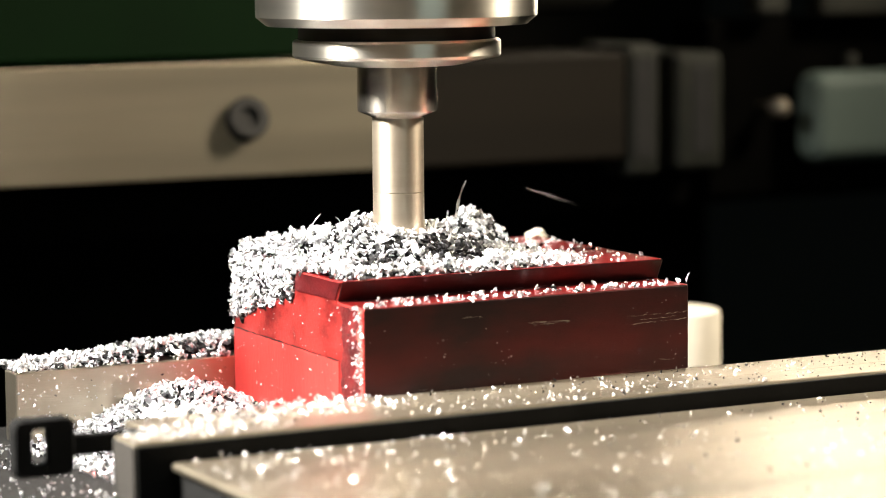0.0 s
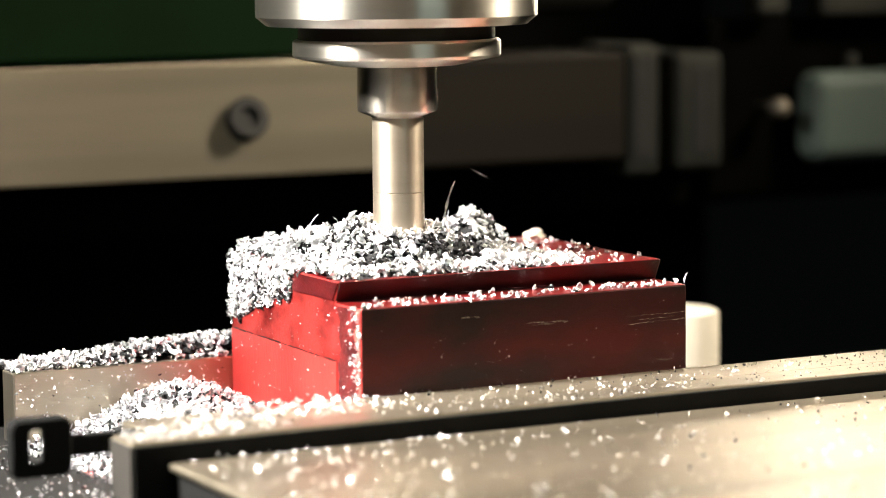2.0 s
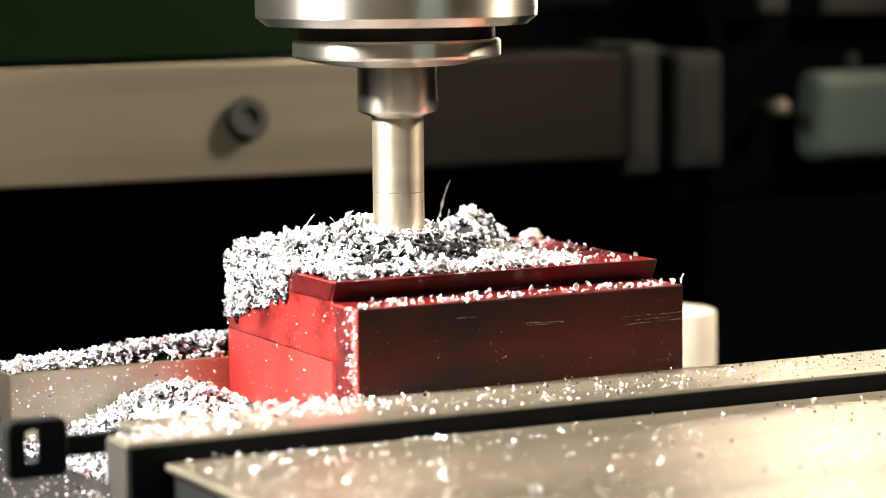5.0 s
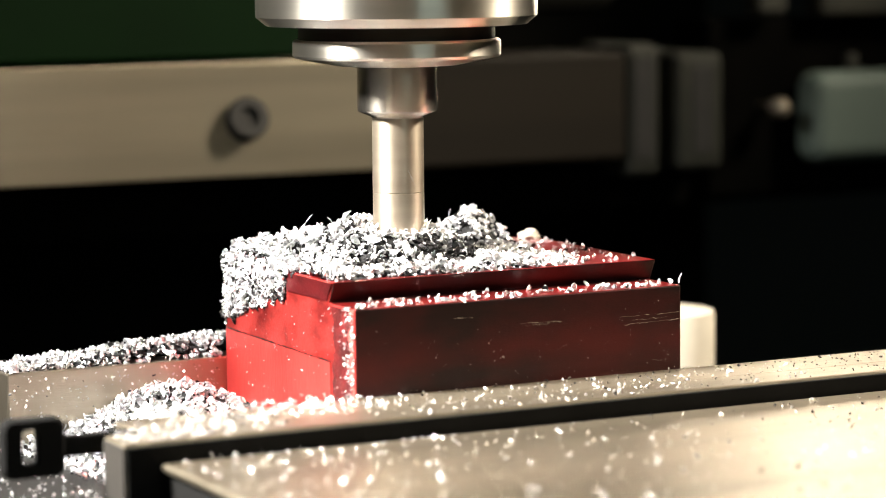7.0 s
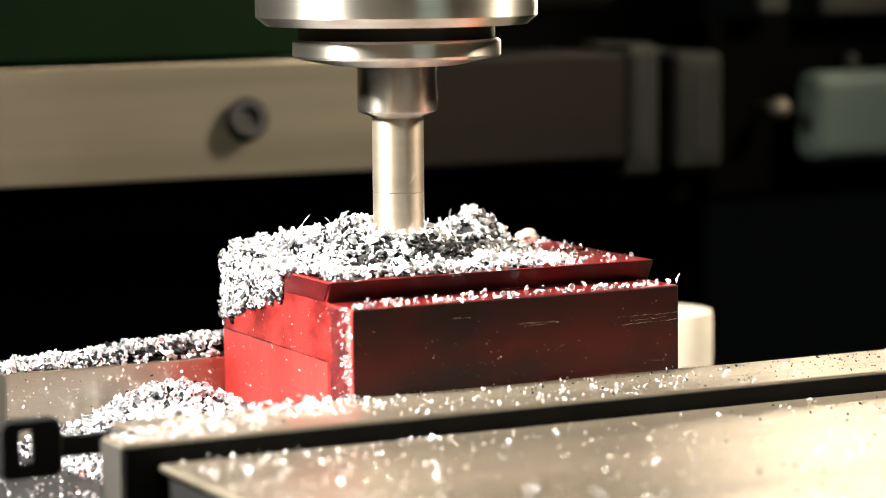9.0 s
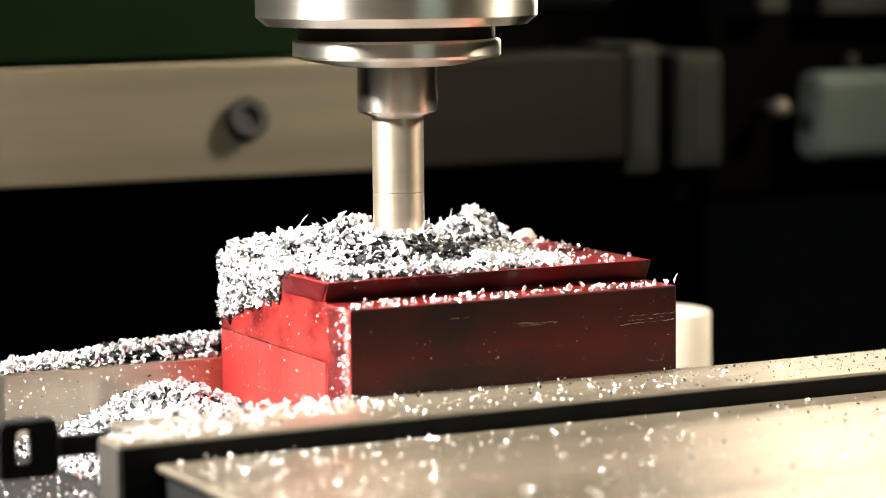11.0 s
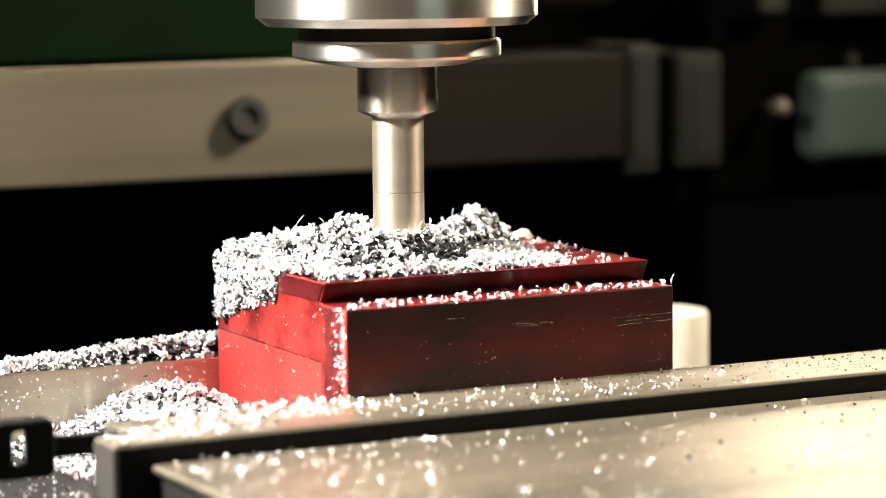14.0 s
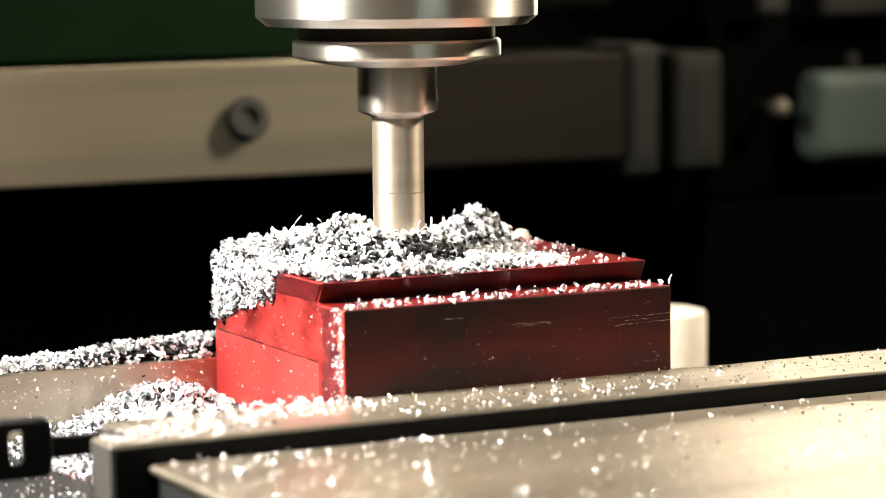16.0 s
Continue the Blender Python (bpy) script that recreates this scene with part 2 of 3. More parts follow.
def milling_machine():
    """Column, slide bar, guards and cabinet behind the cutter, out of focus."""
    m = empty("milling_machine", pose(0, 0, -1.0))
    up = pose(0, 0, 1.0)

    def put(name, bm, mat, label="", smooth=False):
        ob = part(name, bm, mat, m, label, smooth)
        ob.matrix_basis = up
        return ob
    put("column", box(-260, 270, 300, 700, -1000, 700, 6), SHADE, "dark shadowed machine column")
    put("head_casting", box(-200, 72, 175.5, 298, 37.9, 400, 1.2), GREEN, "dark green painted head casting")
    # No hollow here: the recess is a box with its shade as colour.
    put("head_casting", box(74, 190, 225, 298, 46, 400, 5), SHADE, "solid box coloured as a shaded recess beside the green casting")
    put("slide_bar", box(-260, 95, 176, 202, 9.1, 37.0, 0.4), SLIDE, "brushed steel slide bar")
    # Separate piece so the shaded part of the bar can be coloured dark.
    put("slide_bar", box(95.3, 162, 176.4, 202, 8.6, 36.6, 1.2), SLIDE_SHADE, "far end of the slide bar, its shade put in as dark colour")
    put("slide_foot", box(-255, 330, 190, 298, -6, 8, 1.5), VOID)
    for x0, x1, y, z0, z1, s0, s1 in ((162.2, 172.8, 176.2, 3.5, 38.5, 164.4, 170.6), (177.6, 192.5, 176.0, 4.5, 36.0, 182.4, 188.6)):
        bracket = put("end_bracket", box(x0, x1, y, 204, z0, z1, 2.5, 3), DUSTY)
        # Slot is not cut: a slightly proud dark box imitates its inner shade.
        part("slot_shade", box(s0, s1, y - 0.4, y + 1, z0 + 4.5, z1 - 3.5, 0.3), CAST, bracket)
    put("spindle_nose", lathe([(30, 91), (38, 92), (40, 96), (40, 160)], 64), HOLDER, "steel spindle nose", True).matrix_basis = up @ pose(0.0236, 0.0327, 0)
    put("spindle_head", box(-70, 120, -45, 298, 160, 420, 8, 3), GREEN, "green spindle head")
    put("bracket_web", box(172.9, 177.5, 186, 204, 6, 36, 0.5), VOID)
    put("cover_strip", box(224, 330, 176, 184.4, 44.8, 60, 1.5), PALE, "pale cover strip")
    put("cover_strip", box(203.5, 213, 176, 184.4, 45.5, 60, 1.5), PALE, "pale cover strip")
    put("switch_box", box(219.8, 330, 172, 184.5, 5.0, 29.6, 4.5, 5), TEAL, "grey-green rounded switch box")
    put("box_screw", lathe([(1.9, 0), (1.9, 4.2), (1.5, 4.8), (0.3, 4.9)], 32), PALE, "small screw on top of the switch box", True).matrix_basis = up @ pose(0.2350, 0.178, 0.0294)
    # Black plate put behind the gap beside the switch box, for its darkness.
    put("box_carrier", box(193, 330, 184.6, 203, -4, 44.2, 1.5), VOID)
    put("knob", lathe([(1.2, -30), (1.2, 0), (2.6, 0.4), (2.8, 3), (2.0, 4.6), (0.4, 5.0)], 32), STEEL, "small bright knob", True).matrix_basis = \
        up @ pose(0.2100, 0.178, 0.0202, 90)
    stub = put("slide_stop", lathe([(5.2, -1), (5.2, 3.4), (4.9, 3.9), (2.6, 3.9), (2.4, 2.6), (0.2, 2.6)], 48), STUB, "black stop screw with a socket end", True)
    stub.matrix_basis = up @ pose(0.0535, 0.1765, 0.0226, 72, 0, -3)
    tagged(m, "milling machine with green casting, steel slide and dark column", "milling machine")
    return m


def table():
    """The moving table below the vise."""
    t = empty("machine_table", pose(0, 0, -0.062))
    part("table_top", box(-300, 380, -140, 150, -40, 0, 2), CAST, t)
    part("saddle", box(-100, 180, -110, 299, -938, -40, 3), SHADE, t)
    return tagged(t, "dark cast iron machine table under the vise", "machine table")


# ---- vise ----
def vise():
    v = empty("milling_vise", pose(0, 0, -0.062))
    up = pose(0, 0, 0.062)

    def put(name, bm, mat, label=""):
        ob = part(name, bm, mat, v, label)
        ob.matrix_basis = up
        return ob
    put("bed", box(-110, 120, -118, 82, -62, -30.0, 1.0), CAST, "dark grey vise bed strewn with chips")
    put("fixed_jaw", box(-44, 96, 66.3, 69, -29.9, -17.0, 0.6), CAST)
    put("jaw_plate", box(-45.3, 98, 59.5, 66.2, -29.9, -16.0, 0.35), STEEL, "ground steel back jaw plate")
    front = box(-52.7, 122, -22.4, -13.0, -29.9, -16.0, 0.5)
    box(-46.0, 121.8, -13.4, -0.2, -29.9, -16.01, 0.4, bm=front)
    plate = put("jaw_plate", front, GROUND, "ground steel front jaw plate")
    # Thin black strip paints the unlit front of the plate.
    part("jaw_face", box(-52.3, 122, -22.9, -22.3, -29.9, -16.6, 0.1), BLACK, plate, "front of the jaw plate, its shade put in as black")
    part("plate_end", box(-52.95, -52.6, -22.6, -13.2, -29.9, -16.5, 0.1), GRIMY, plate, "grimy end of the jaw plate")
    slide = put("sliding_jaw", box(-46.6, 124, -118, -23.1, -21.0, -19.6, 0.6, 3), GROUND, "ground steel sliding jaw sprinkled with chips")
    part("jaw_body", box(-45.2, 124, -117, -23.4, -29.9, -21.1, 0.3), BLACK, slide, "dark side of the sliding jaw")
    ring = bmesh.new()

    def loop(x0, x1, z0, z1, r, y):
        """A rounded rectangle of 24 points in the plane y."""
        pts = []
        for cx, cz, a0 in ((x1 - r, z1 - r, 0), (x0 + r, z1 - r, 90), (x0 + r, z0 + r, 180), (x1 - r, z0 + r, 270)):
            for k in range(6):
                a = radians(a0 + 18 * k)
                pts.append(ring.verts.new(((cx + r * math.cos(a)) * MM, y * MM, (cz + r * math.sin(a)) * MM)))
        return pts
    loops = [loop(-69.4, -58.7, -22.4, -12.5, 1.7, -10.6), loop(-69.0, -59.1, -22.0, -12.9, 1.5, -11.0), loop(-66.2, -63.2, -20.2, -14.2, 0.9, -11.0),
             loop(-66.2, -63.2, -20.2, -14.2, 0.9, -8.2), loop(-69.4, -58.7, -22.4, -12.5, 1.7, -8.2)]
    for p, q in zip(loops, loops[1:] + loops[:1]):
        for k in range(24):
            ring.faces.new((p[k], p[(k + 1) % 24], q[(k + 1) % 24], q[k]))
    bmesh.ops.recalc_face_normals(ring, faces=ring.faces[:])
    arm = put("clamp_arm", box(-59.0, -45.8, -10.6, -8.6, -19.4, -15.9, 0.3), BLACK)
    part("clamp_ring", ring, BLACK, arm, "black square clamp with an open middle")
    return tagged(v, "ground steel milling vise with black clamp, strewn with chips", "vise")


def stop_post():
    """A pale round post that stands on the table behind the block."""
    p = part("stop_post", lathe([(10.7, 0), (11.5, 0.4), (11.5, 43.2), (11.2, 43.7), (10.6, 43.9)], 64), POST, None, "", True)
    p.matrix_world = pose(0.1191, 0.0866, -0.062)
    return tagged(p, "pale round post standing behind the red block", "stop post")


# ---- workpiece ----
def workpiece():
    w = empty("steel_block", pose(0, 0, -0.0299))
    bm = bmesh.new()
    prof = [(0, -29.9), (0, 0), (11.0, 0), (8.9, 4.0), (59.3, 4.0), (59.3, -29.9)]
    ends = [[bm.verts.new((x * MM, y * MM, (z + 29.9) * MM)) for y, z in prof] for x in (0, 68.8)]
    bm.faces.new(ends[0])
    bm.faces.new(ends[1][::-1])
    for k in range(len(prof)):
        j = (k + 1) % len(prof)
        bm.faces.new((ends[0][j], ends[0][k], ends[1][k], ends[1][j]))
    bmesh.ops.recalc_face_normals(bm, faces=bm.faces[:])
    bmesh.ops.bevel(bm, geom=bm.edges[:], offset=0.35 * MM, segments=2, affect="EDGES", profile=0.5)
    bm.normal_update()
    # Red chosen by facing: ends bright, other faces carry their shade as darker red.
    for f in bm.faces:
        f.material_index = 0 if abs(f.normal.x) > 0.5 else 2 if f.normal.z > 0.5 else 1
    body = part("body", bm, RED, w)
    body.data.materials.append(DARK_RED)
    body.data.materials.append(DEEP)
    up = pose(0, 0, 0.0299)
    band = bmesh.new()
    outline = [(10.4, -29.7), (58.9, -29.7), (58.9, -10.1), (44, -10.3), (25.5, -10.5), (10.4, -10.8)]
    near = [band.verts.new((-0.14 * MM, y * MM, z * MM)) for y, z in outline]
    far = [band.verts.new((0.1 * MM, y * MM, z * MM)) for y, z in outline]
    band.faces.new(near)
    for k in range(len(outline)):
        band.faces.new((near[k], far[k], far[(k + 1) % len(outline)], near[(k + 1) % len(outline)]))
    bmesh.ops.recalc_face_normals(band, faces=band.faces[:])
    part("end_band", band, BAND, w, "smoother red band below a scribed line").matrix_basis = up
    scribe = bmesh.new()
    rng = np.random.default_rng(22)
    rows = []
    for k in range(41):
        y = 10.2 + 48.6 * k / 40
        z, t = -10.7 + 0.6 * (y - 10.2) / 48.6 + rng.uniform(-0.06, 0.06), rng.uniform(0.03, 0.2)
        rows.append([scribe.verts.new((-0.17 * MM, y * MM, (z + d) * MM)) for d in (-t, t)])
    for p, q in zip(rows, rows[1:]):
        scribe.faces.new((p[0], q[0], q[1], p[1]))
    part("scribe_line", scribe, DARK_RED, w, "thin dark scribed line").matrix_basis = up
    tier = bmesh.new()
    corners = [(11.3, 0.35), (9.2, 3.75), (29.0, 3.75), (29.0, 0.35)]
    faces = [[tier.verts.new((x * MM, (y + d) * MM, z * MM)) for y, z in corners] for x, d in ((0.2, 0.0), (-0.28, 0.12))]
    tier.faces.new(faces[1])
    for k in range(4):
        tier.faces.new((faces[1][k], faces[0][k], faces[0][(k + 1) % 4], faces[1][(k + 1) % 4]))
    bmesh.ops.recalc_face_normals(tier, faces=tier.faces[:])
    part("tier_end", tier, TIER, w, "dark red milled end of the raised step").matrix_basis = up
    rng = np.random.default_rng(27)
    strip = bmesh.new()
    rows = []
    for k in range(41):
        z = -29.6 + 29.2 * k / 40
        wide = (9.6 if z < -10.3 else 8.6 + 0.12 * (z + 10) + 1.5 * noise.noise((z * 0.5, 7, 2))) + rng.uniform(-0.35, 0.35)
        rows.append([strip.verts.new((-0.05 * MM, y * MM, z * MM)) for y in (0.4, wide)])
    for p, q in zip(rows, rows[1:]):
        strip.faces.new((p[0], q[0], q[1], p[1]))
    part("scuffed_strip", strip, SCUFF, w, "darker scuffed strip beside the worn corner").matrix_basis = up
    rng = np.random.default_rng(21)
    worn = bmesh.new()
    left, right = [], []
    for k in range(28):
        z = -20 + 19.6 * k / 27
        wide = 2.0 + 1.6 * noise.noise((z * 0.3, 3, 1)) + rng.uniform(-0.4, 0.4)
        left.append(worn.verts.new((-0.07 * MM, 0.4 * MM, z * MM)))
        right.append(worn.verts.new((-0.07 * MM, wide * MM, z * MM)))
    for k in range(27):
        worn.faces.new((left[k], left[k + 1], right[k + 1], right[k]))
    part("worn_corner", worn, WORN, w, "scuffed speckled corner with bare metal").matrix_basis = up
    for (xa, za), (xb, zb) in (((55, -5.3), (68.5, -5.2)), ((56, -6.8), (68.4, -6.5)), ((58, -6.1), (66, -5.9)), ((33.7, -4.9), (42.7, -5.1)),
                               ((35, -5.4), (40, -5.4)), ((20, -3.0), (24, -3.1)), ((62, -13.8), (64.5, -14.2))):
        line = bmesh.new()
        n = 24
        rows = []
        for k in range(n + 1):
            x, z = xa + (xb - xa) * k / n, za + (zb - za) * k / n + rng.uniform(-0.14, 0.14)
            t = max(0.006, 0.07 * rng.random() ** 2)
            rows.append([line.verts.new((x * MM, -0.02 * MM, (z + d) * MM)) for d in (-t, t)])
        for p, q in zip(rows, rows[1:]):
            line.faces.new((p[0], q[0], q[1], p[1]))
        part("scratch", line, POST, w).matrix_basis = up
    return tagged(w, "red-painted steel block with a milled step, shaded faces in darker red", "workpiece")


# ---- cutter ----
def cutter():
    """Holder, clamping nut, collet and end mill: turns as one."""
    c = empty("cutting_tool", pose(0.0236, 0.0327, 0.0))
    part("holder_flange", lathe([(20, 90), (27.0, 90), (27.0, 51.3), (26.5, 50.9), (25.0, 49.6), (20, 49.5)]), HOLDER, c, "polished steel holder flange", True)
    part("holder_neck", lathe([(18.9, 49.6), (18.9, 46.5)]), NECK, c, "neck of the holder, coloured dark for the flange's shade", True)
    part("clamping_nut", lathe([(18.0, 47.0), (19.6, 46.9), (20.0, 46.5), (20.0, 43.9), (19.6, 43.4), (12.0, 41.9), (8.5, 41.7)]), HOLDER, c, "turned steel clamping nut", True)
    part("collet_nose", lathe([(7.7, 42.4), (7.7, 33.3), (7.5, 33.0), (5.2, 32.1), (4.9, 31.8)]), COLLET, c, "dark polished collet nose", True)
    shank = part("shank", lathe([(4.95, 32.4), (4.95, 17.6), (4.82, 17.55), (4.82, 17.4), (4.95, 17.35), (4.95, 9.0)]), COATED, c, "cream coated end mill shank", True)
    flutes = bmesh.new()
    steps, turns = 40, 0.55
    rings = []
    for k in range(steps + 1):
        z = 3.0 + 6.2 * k / steps
        row = []
        for a in range(48):
            ang = 2 * math.pi * a / 48
            r = 4.9 - 1.5 * max(0.0, math.cos(2 * ang)) ** 1.5
            row.append(flutes.verts.new((r * MM * math.cos(ang + z * turns / 3), r * MM * math.sin(ang + z * turns / 3), z * MM)))
        rings.append(row)
    for a, b in zip(rings, rings[1:]):
        for k in range(48):
            flutes.faces.new((a[k], a[(k + 1) % 48], b[(k + 1) % 48], b[k]))
    flutes.faces.new(rings[0][::-1])
    flutes.faces.new(rings[-1])
    part("flutes", flutes, COATED, shank, "cutting flutes buried in chips", True)
    return tagged(c, "spinning end mill in a polished steel collet holder", "end mill")


setting()
machine = milling_machine()
mill_table = table()
mill_vise = vise()
post = stop_post()
block = workpiece()
tool = cutter()


# ---- heaps of chips ----
def top_height(x, y):
    """Chips on top of the block: thick behind and to the cutter's near end, thin towards the far end."""
    d = math.hypot(x - 23.6, y - 32.7)
    h = 1.4 * ease(48, 36, x) + 3.2 * bell(x, y, 15, 46, 11, 18) + 0.9 * bell(x, y, 4, 46, 9, 14)
    h += 4.9 * math.exp(-((d - 7.6) / 4.8) ** 2) + 1.5 * bell(x, y, 45, 42, 7, 9)
    h -= 2.6 * bell(x, y, 27, 21, 6, 3.5) + 1.8 * bell(x, y, 12, 20, 5, 3)
    h += 1.3 * noise.noise((x * 0.22, y * 0.22, 4.0)) * ease(55, 40, x)
    if d < 4.6:
        h = 0.0
    h *= ease(9.0, 13.0, y + 1.0)
    return h * ease(60.5, 57, y) + 0.3 * ease(62, 50, x) * ease(60, 56, y)


heaps = []
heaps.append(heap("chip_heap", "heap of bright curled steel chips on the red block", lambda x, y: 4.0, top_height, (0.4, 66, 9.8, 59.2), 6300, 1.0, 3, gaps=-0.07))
# Dark flakes in the hollows: partly dark chips, partly the shank's shadow as colour.
heaps.append(heap("dark_chips", "dark curled chips that also colour the shaded hollows of the heap", lambda x, y: 4.0,
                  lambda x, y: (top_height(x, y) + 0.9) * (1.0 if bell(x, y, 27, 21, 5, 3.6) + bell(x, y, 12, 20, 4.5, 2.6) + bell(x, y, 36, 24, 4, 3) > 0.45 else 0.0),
                  (6, 42, 14, 30), 260, 1.1, 17, layers=0.8, core=False, mat=DARK_FLAKE))
ploughed = heap("chip_mound", "loose mound of curled chips pushed up beside the cutter", lambda x, y: 4.0,
                lambda x, y: 8.4 * bell(x, y, 44, 42.5, 5.4, 6) + 5.0 * bell(x, y, 35, 43, 4.5, 5) + 2.8 * bell(x, y, 49.5, 43, 3.2, 5), (27, 53, 27, 57), 1800, 0.92, 4, gaps=0.02)


def side_drop(z, y):
    """Thickness of the chips that cling to the block's end face: a ragged fringe that rises towards the step."""
    low = 4.0 - 5.5 * ease(27.0, 31.5, y) - 2.8 * ease(31, 45, y) - 3.8 * ease(44, 57, y) - 0.7 * math.sin(y * 1.3) - 0.5 * math.sin(y * 2.9)
    return 0.55 * ease(low - 0.4, low + 1.2, z) * ease(60.2, 58.6, y)


def clinging():
    rng = np.random.default_rng(11)
    pts, sz = [], []
    while len(pts) < 1150:
        y, z = rng.uniform(26, 59.0), rng.uniform(-10, 5.2)
        t = side_drop(z, y)
        if noise.noise((y * 0.9, z * 0.9, 5.0)) < -0.08:
            continue
        if t > 0.2 and rng.random() < 2 * t:
            pts.append((-rng.uniform(0.0, t) - 0.1, y, z))
            sz.append(1.0 * min(1.6, rng.lognormal(-0.1, 0.35)))
    ob = new("chip_cluster", chips_mesh("chip_cluster", np.array(pts), np.array(sz), 11))
    return tagged(ob, "bright chips clinging to the red block's end face", "metal chips", kind="stuff")


heaps.append(clinging())
# Dark underlayer: gives the gaps between clinging chips their shade by colour.
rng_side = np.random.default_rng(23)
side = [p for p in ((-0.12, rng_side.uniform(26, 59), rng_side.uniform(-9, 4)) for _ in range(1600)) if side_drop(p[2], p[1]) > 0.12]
heaps.append(tagged(new("dark_chips", chips_mesh("dark_chips", np.array(side), np.full(len(side), 1.1), 24, None, DARK_FLAKE)),
                    "dark chips colouring the shade between the clinging bright ones", "metal chips", kind="stuff"))
heaps.append(heap("chip_row", "thin row of chips on the block's step", lambda x, y: 0.0,
                  lambda x, y: 0.55 + 0.3 * noise.noise((x * 0.5, y * 0.4, 2)) - 0.05 * y, (0.5, 68.6, 0.4, 8.5), 160, 0.82, 5, core=False))
heaps.append(heap("chip_scatter", "loose chips scattered on the block's red top", lambda x, y: 4.0,
                  lambda x, y: 0.3, (40, 68, 10, 58), 200, 0.7, 6, core=False))
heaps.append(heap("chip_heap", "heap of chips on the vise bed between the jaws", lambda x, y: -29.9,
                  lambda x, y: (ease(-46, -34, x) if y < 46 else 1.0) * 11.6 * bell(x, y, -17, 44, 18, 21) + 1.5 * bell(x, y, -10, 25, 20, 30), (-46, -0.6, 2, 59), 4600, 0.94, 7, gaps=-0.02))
heaps.append(heap("chip_heap", "ridge of chips along the back jaw", lambda x, y: -16.0,
                  lambda x, y: (1.2 + 2.6 * ease(-46, -8, x) + 0.7 * noise.noise((x * 0.25, y * 0.25, 8))) * ease(59.6, 62, y) * ease(74, 66, y) + 0.2, (-45, 4, 60, 74), 1900, 0.92, 8, gaps=-0.02))
heaps.append(heap("chip_heap", "band of chips on the front jaw", lambda x, y: -16.0,
                  lambda x, y: (1.5 * ease(-15, -3, y) + 0.6 * ease(-22, -14, y) * ease(-18, -34, x) + 0.7 * ease(-30, -42, x)) * ease(5, -6, x) * (1.0 if x > -45.5 or y < -13.5 else 0.0) + 0.08,
                  (-52.4, 6, -22.0, -0.5), 760, 0.52, 9,
                  core=False))
heaps.append(heap("chip_scatter", "loose chips scattered on the front jaw", lambda x, y: -16.0,
                  lambda x, y: 0.35, (-4, 90, -22, -1), 120, 0.5, 10, core=False, stout=True))
heaps.append(heap("chip_scatter", "loose chips scattered on the sliding jaw", lambda x, y: -19.6,
                  lambda x, y: 0.16 + 0.5 * ease(0, -44, x) + 0.4 * ease(-50, -25, y) * ease(40, -20, x), (-46, 118, -112, -24), 820, 0.42, 12, core=False, stout=True))
heaps.append(heap("dark_chips", "dark grit scattered on the front jaw", lambda x, y: -16.0,
                  lambda x, y: 0.3, (4, 118, -22, -1), 300, 0.34, 18, core=False, mat=DARK_FLAKE))
heaps.append(heap("chip_scatter", "fine bright grit on the front jaw", lambda x, y: -16.0,
                  lambda x, y: 0.3, (-6, 118, -22, -1), 220, 0.22, 26, core=False, stout=True))
heaps.append(heap("dark_chips", "dark grit scattered on the sliding jaw", lambda x, y: -19.6,
                  lambda x, y: 0.3, (20, 118, -100, -24), 190, 0.42, 19, core=False, mat=DARK_FLAKE, stout=True))
heaps.append(heap("chip_scatter", "loose chips scattered on the vise bed", lambda x, y: -29.9,
                  lambda x, y: 0.2 + 1.6 * bell(x, y, -62, 64, 9, 8) + 3.0 * bell(x, y, -54, 50, 6, 9) + 0.9 * bell(x, y, -48, 2, 5, 5), (-108, -46.5, -50, 80), 1300, 0.45, 13,
                  core=False))


def specks(name, label, count, seed, place, size):
    """Tiny chips stuck on an upright face."""
    rng = np.random.default_rng(seed)
    pts = np.array([place(rng) for _ in range(count)])
    return tagged(new(name, chips_mesh(name, pts, size * rng.lognormal(0, 0.4, count), seed)), label, "metal chips", kind="stuff")


heaps.append(specks("chip_specks", "tiny chips stuck on the block's red end face", 120, 14,
                    lambda r: (-0.2, r.uniform(5, 58), r.uniform(-20, 0)), 0.17))
heaps.append(specks("chip_specks", "chips stuck along the block's worn corner", 110, 15,
                    lambda r: (-0.2, abs(r.normal(0, 2.6)) + 0.2, r.uniform(-16, 0)), 0.36))
heaps.append(specks("chip_specks", "fine bright flecks on the block's dark front face", 150, 25,
                    lambda r: (68 * r.random() ** 0.7 + 0.4, -0.05, -16.0 * r.random() ** 0.6 - 0.3), 0.10))
heaps.append(specks("chip_specks", "tiny chips stuck on the back jaw plate", 240, 16,
                    lambda r: (r.uniform(-45, -1), 59.35, r.uniform(-27, -16.5)), 0.30))


def broken_piece():
    """A pale broken piece that lies on the back corner of the block."""
    bm = bmesh.new()
    bmesh.ops.create_icosphere(bm, subdivisions=3, radius=1.0)
    for v in bm.verts:
        n = 1 + 0.35 * noise.noise(v.co * 1.7)
        v.co = Vector((v.co.x * 2.7 * n, v.co.y * 1.8 * n, max(-0.7, v.co.z * 1.5 * n - 0.4 * abs(v.co.x)))) * MM
    return tagged(part("broken_chip", bm, POST), "pale broken chip lying on the red block", "metal chip")


pale = broken_piece()
pale.matrix_world = pose(0.0662, 0.0545, 0.0047, 0, 0, 20)
heaps.append(pale)


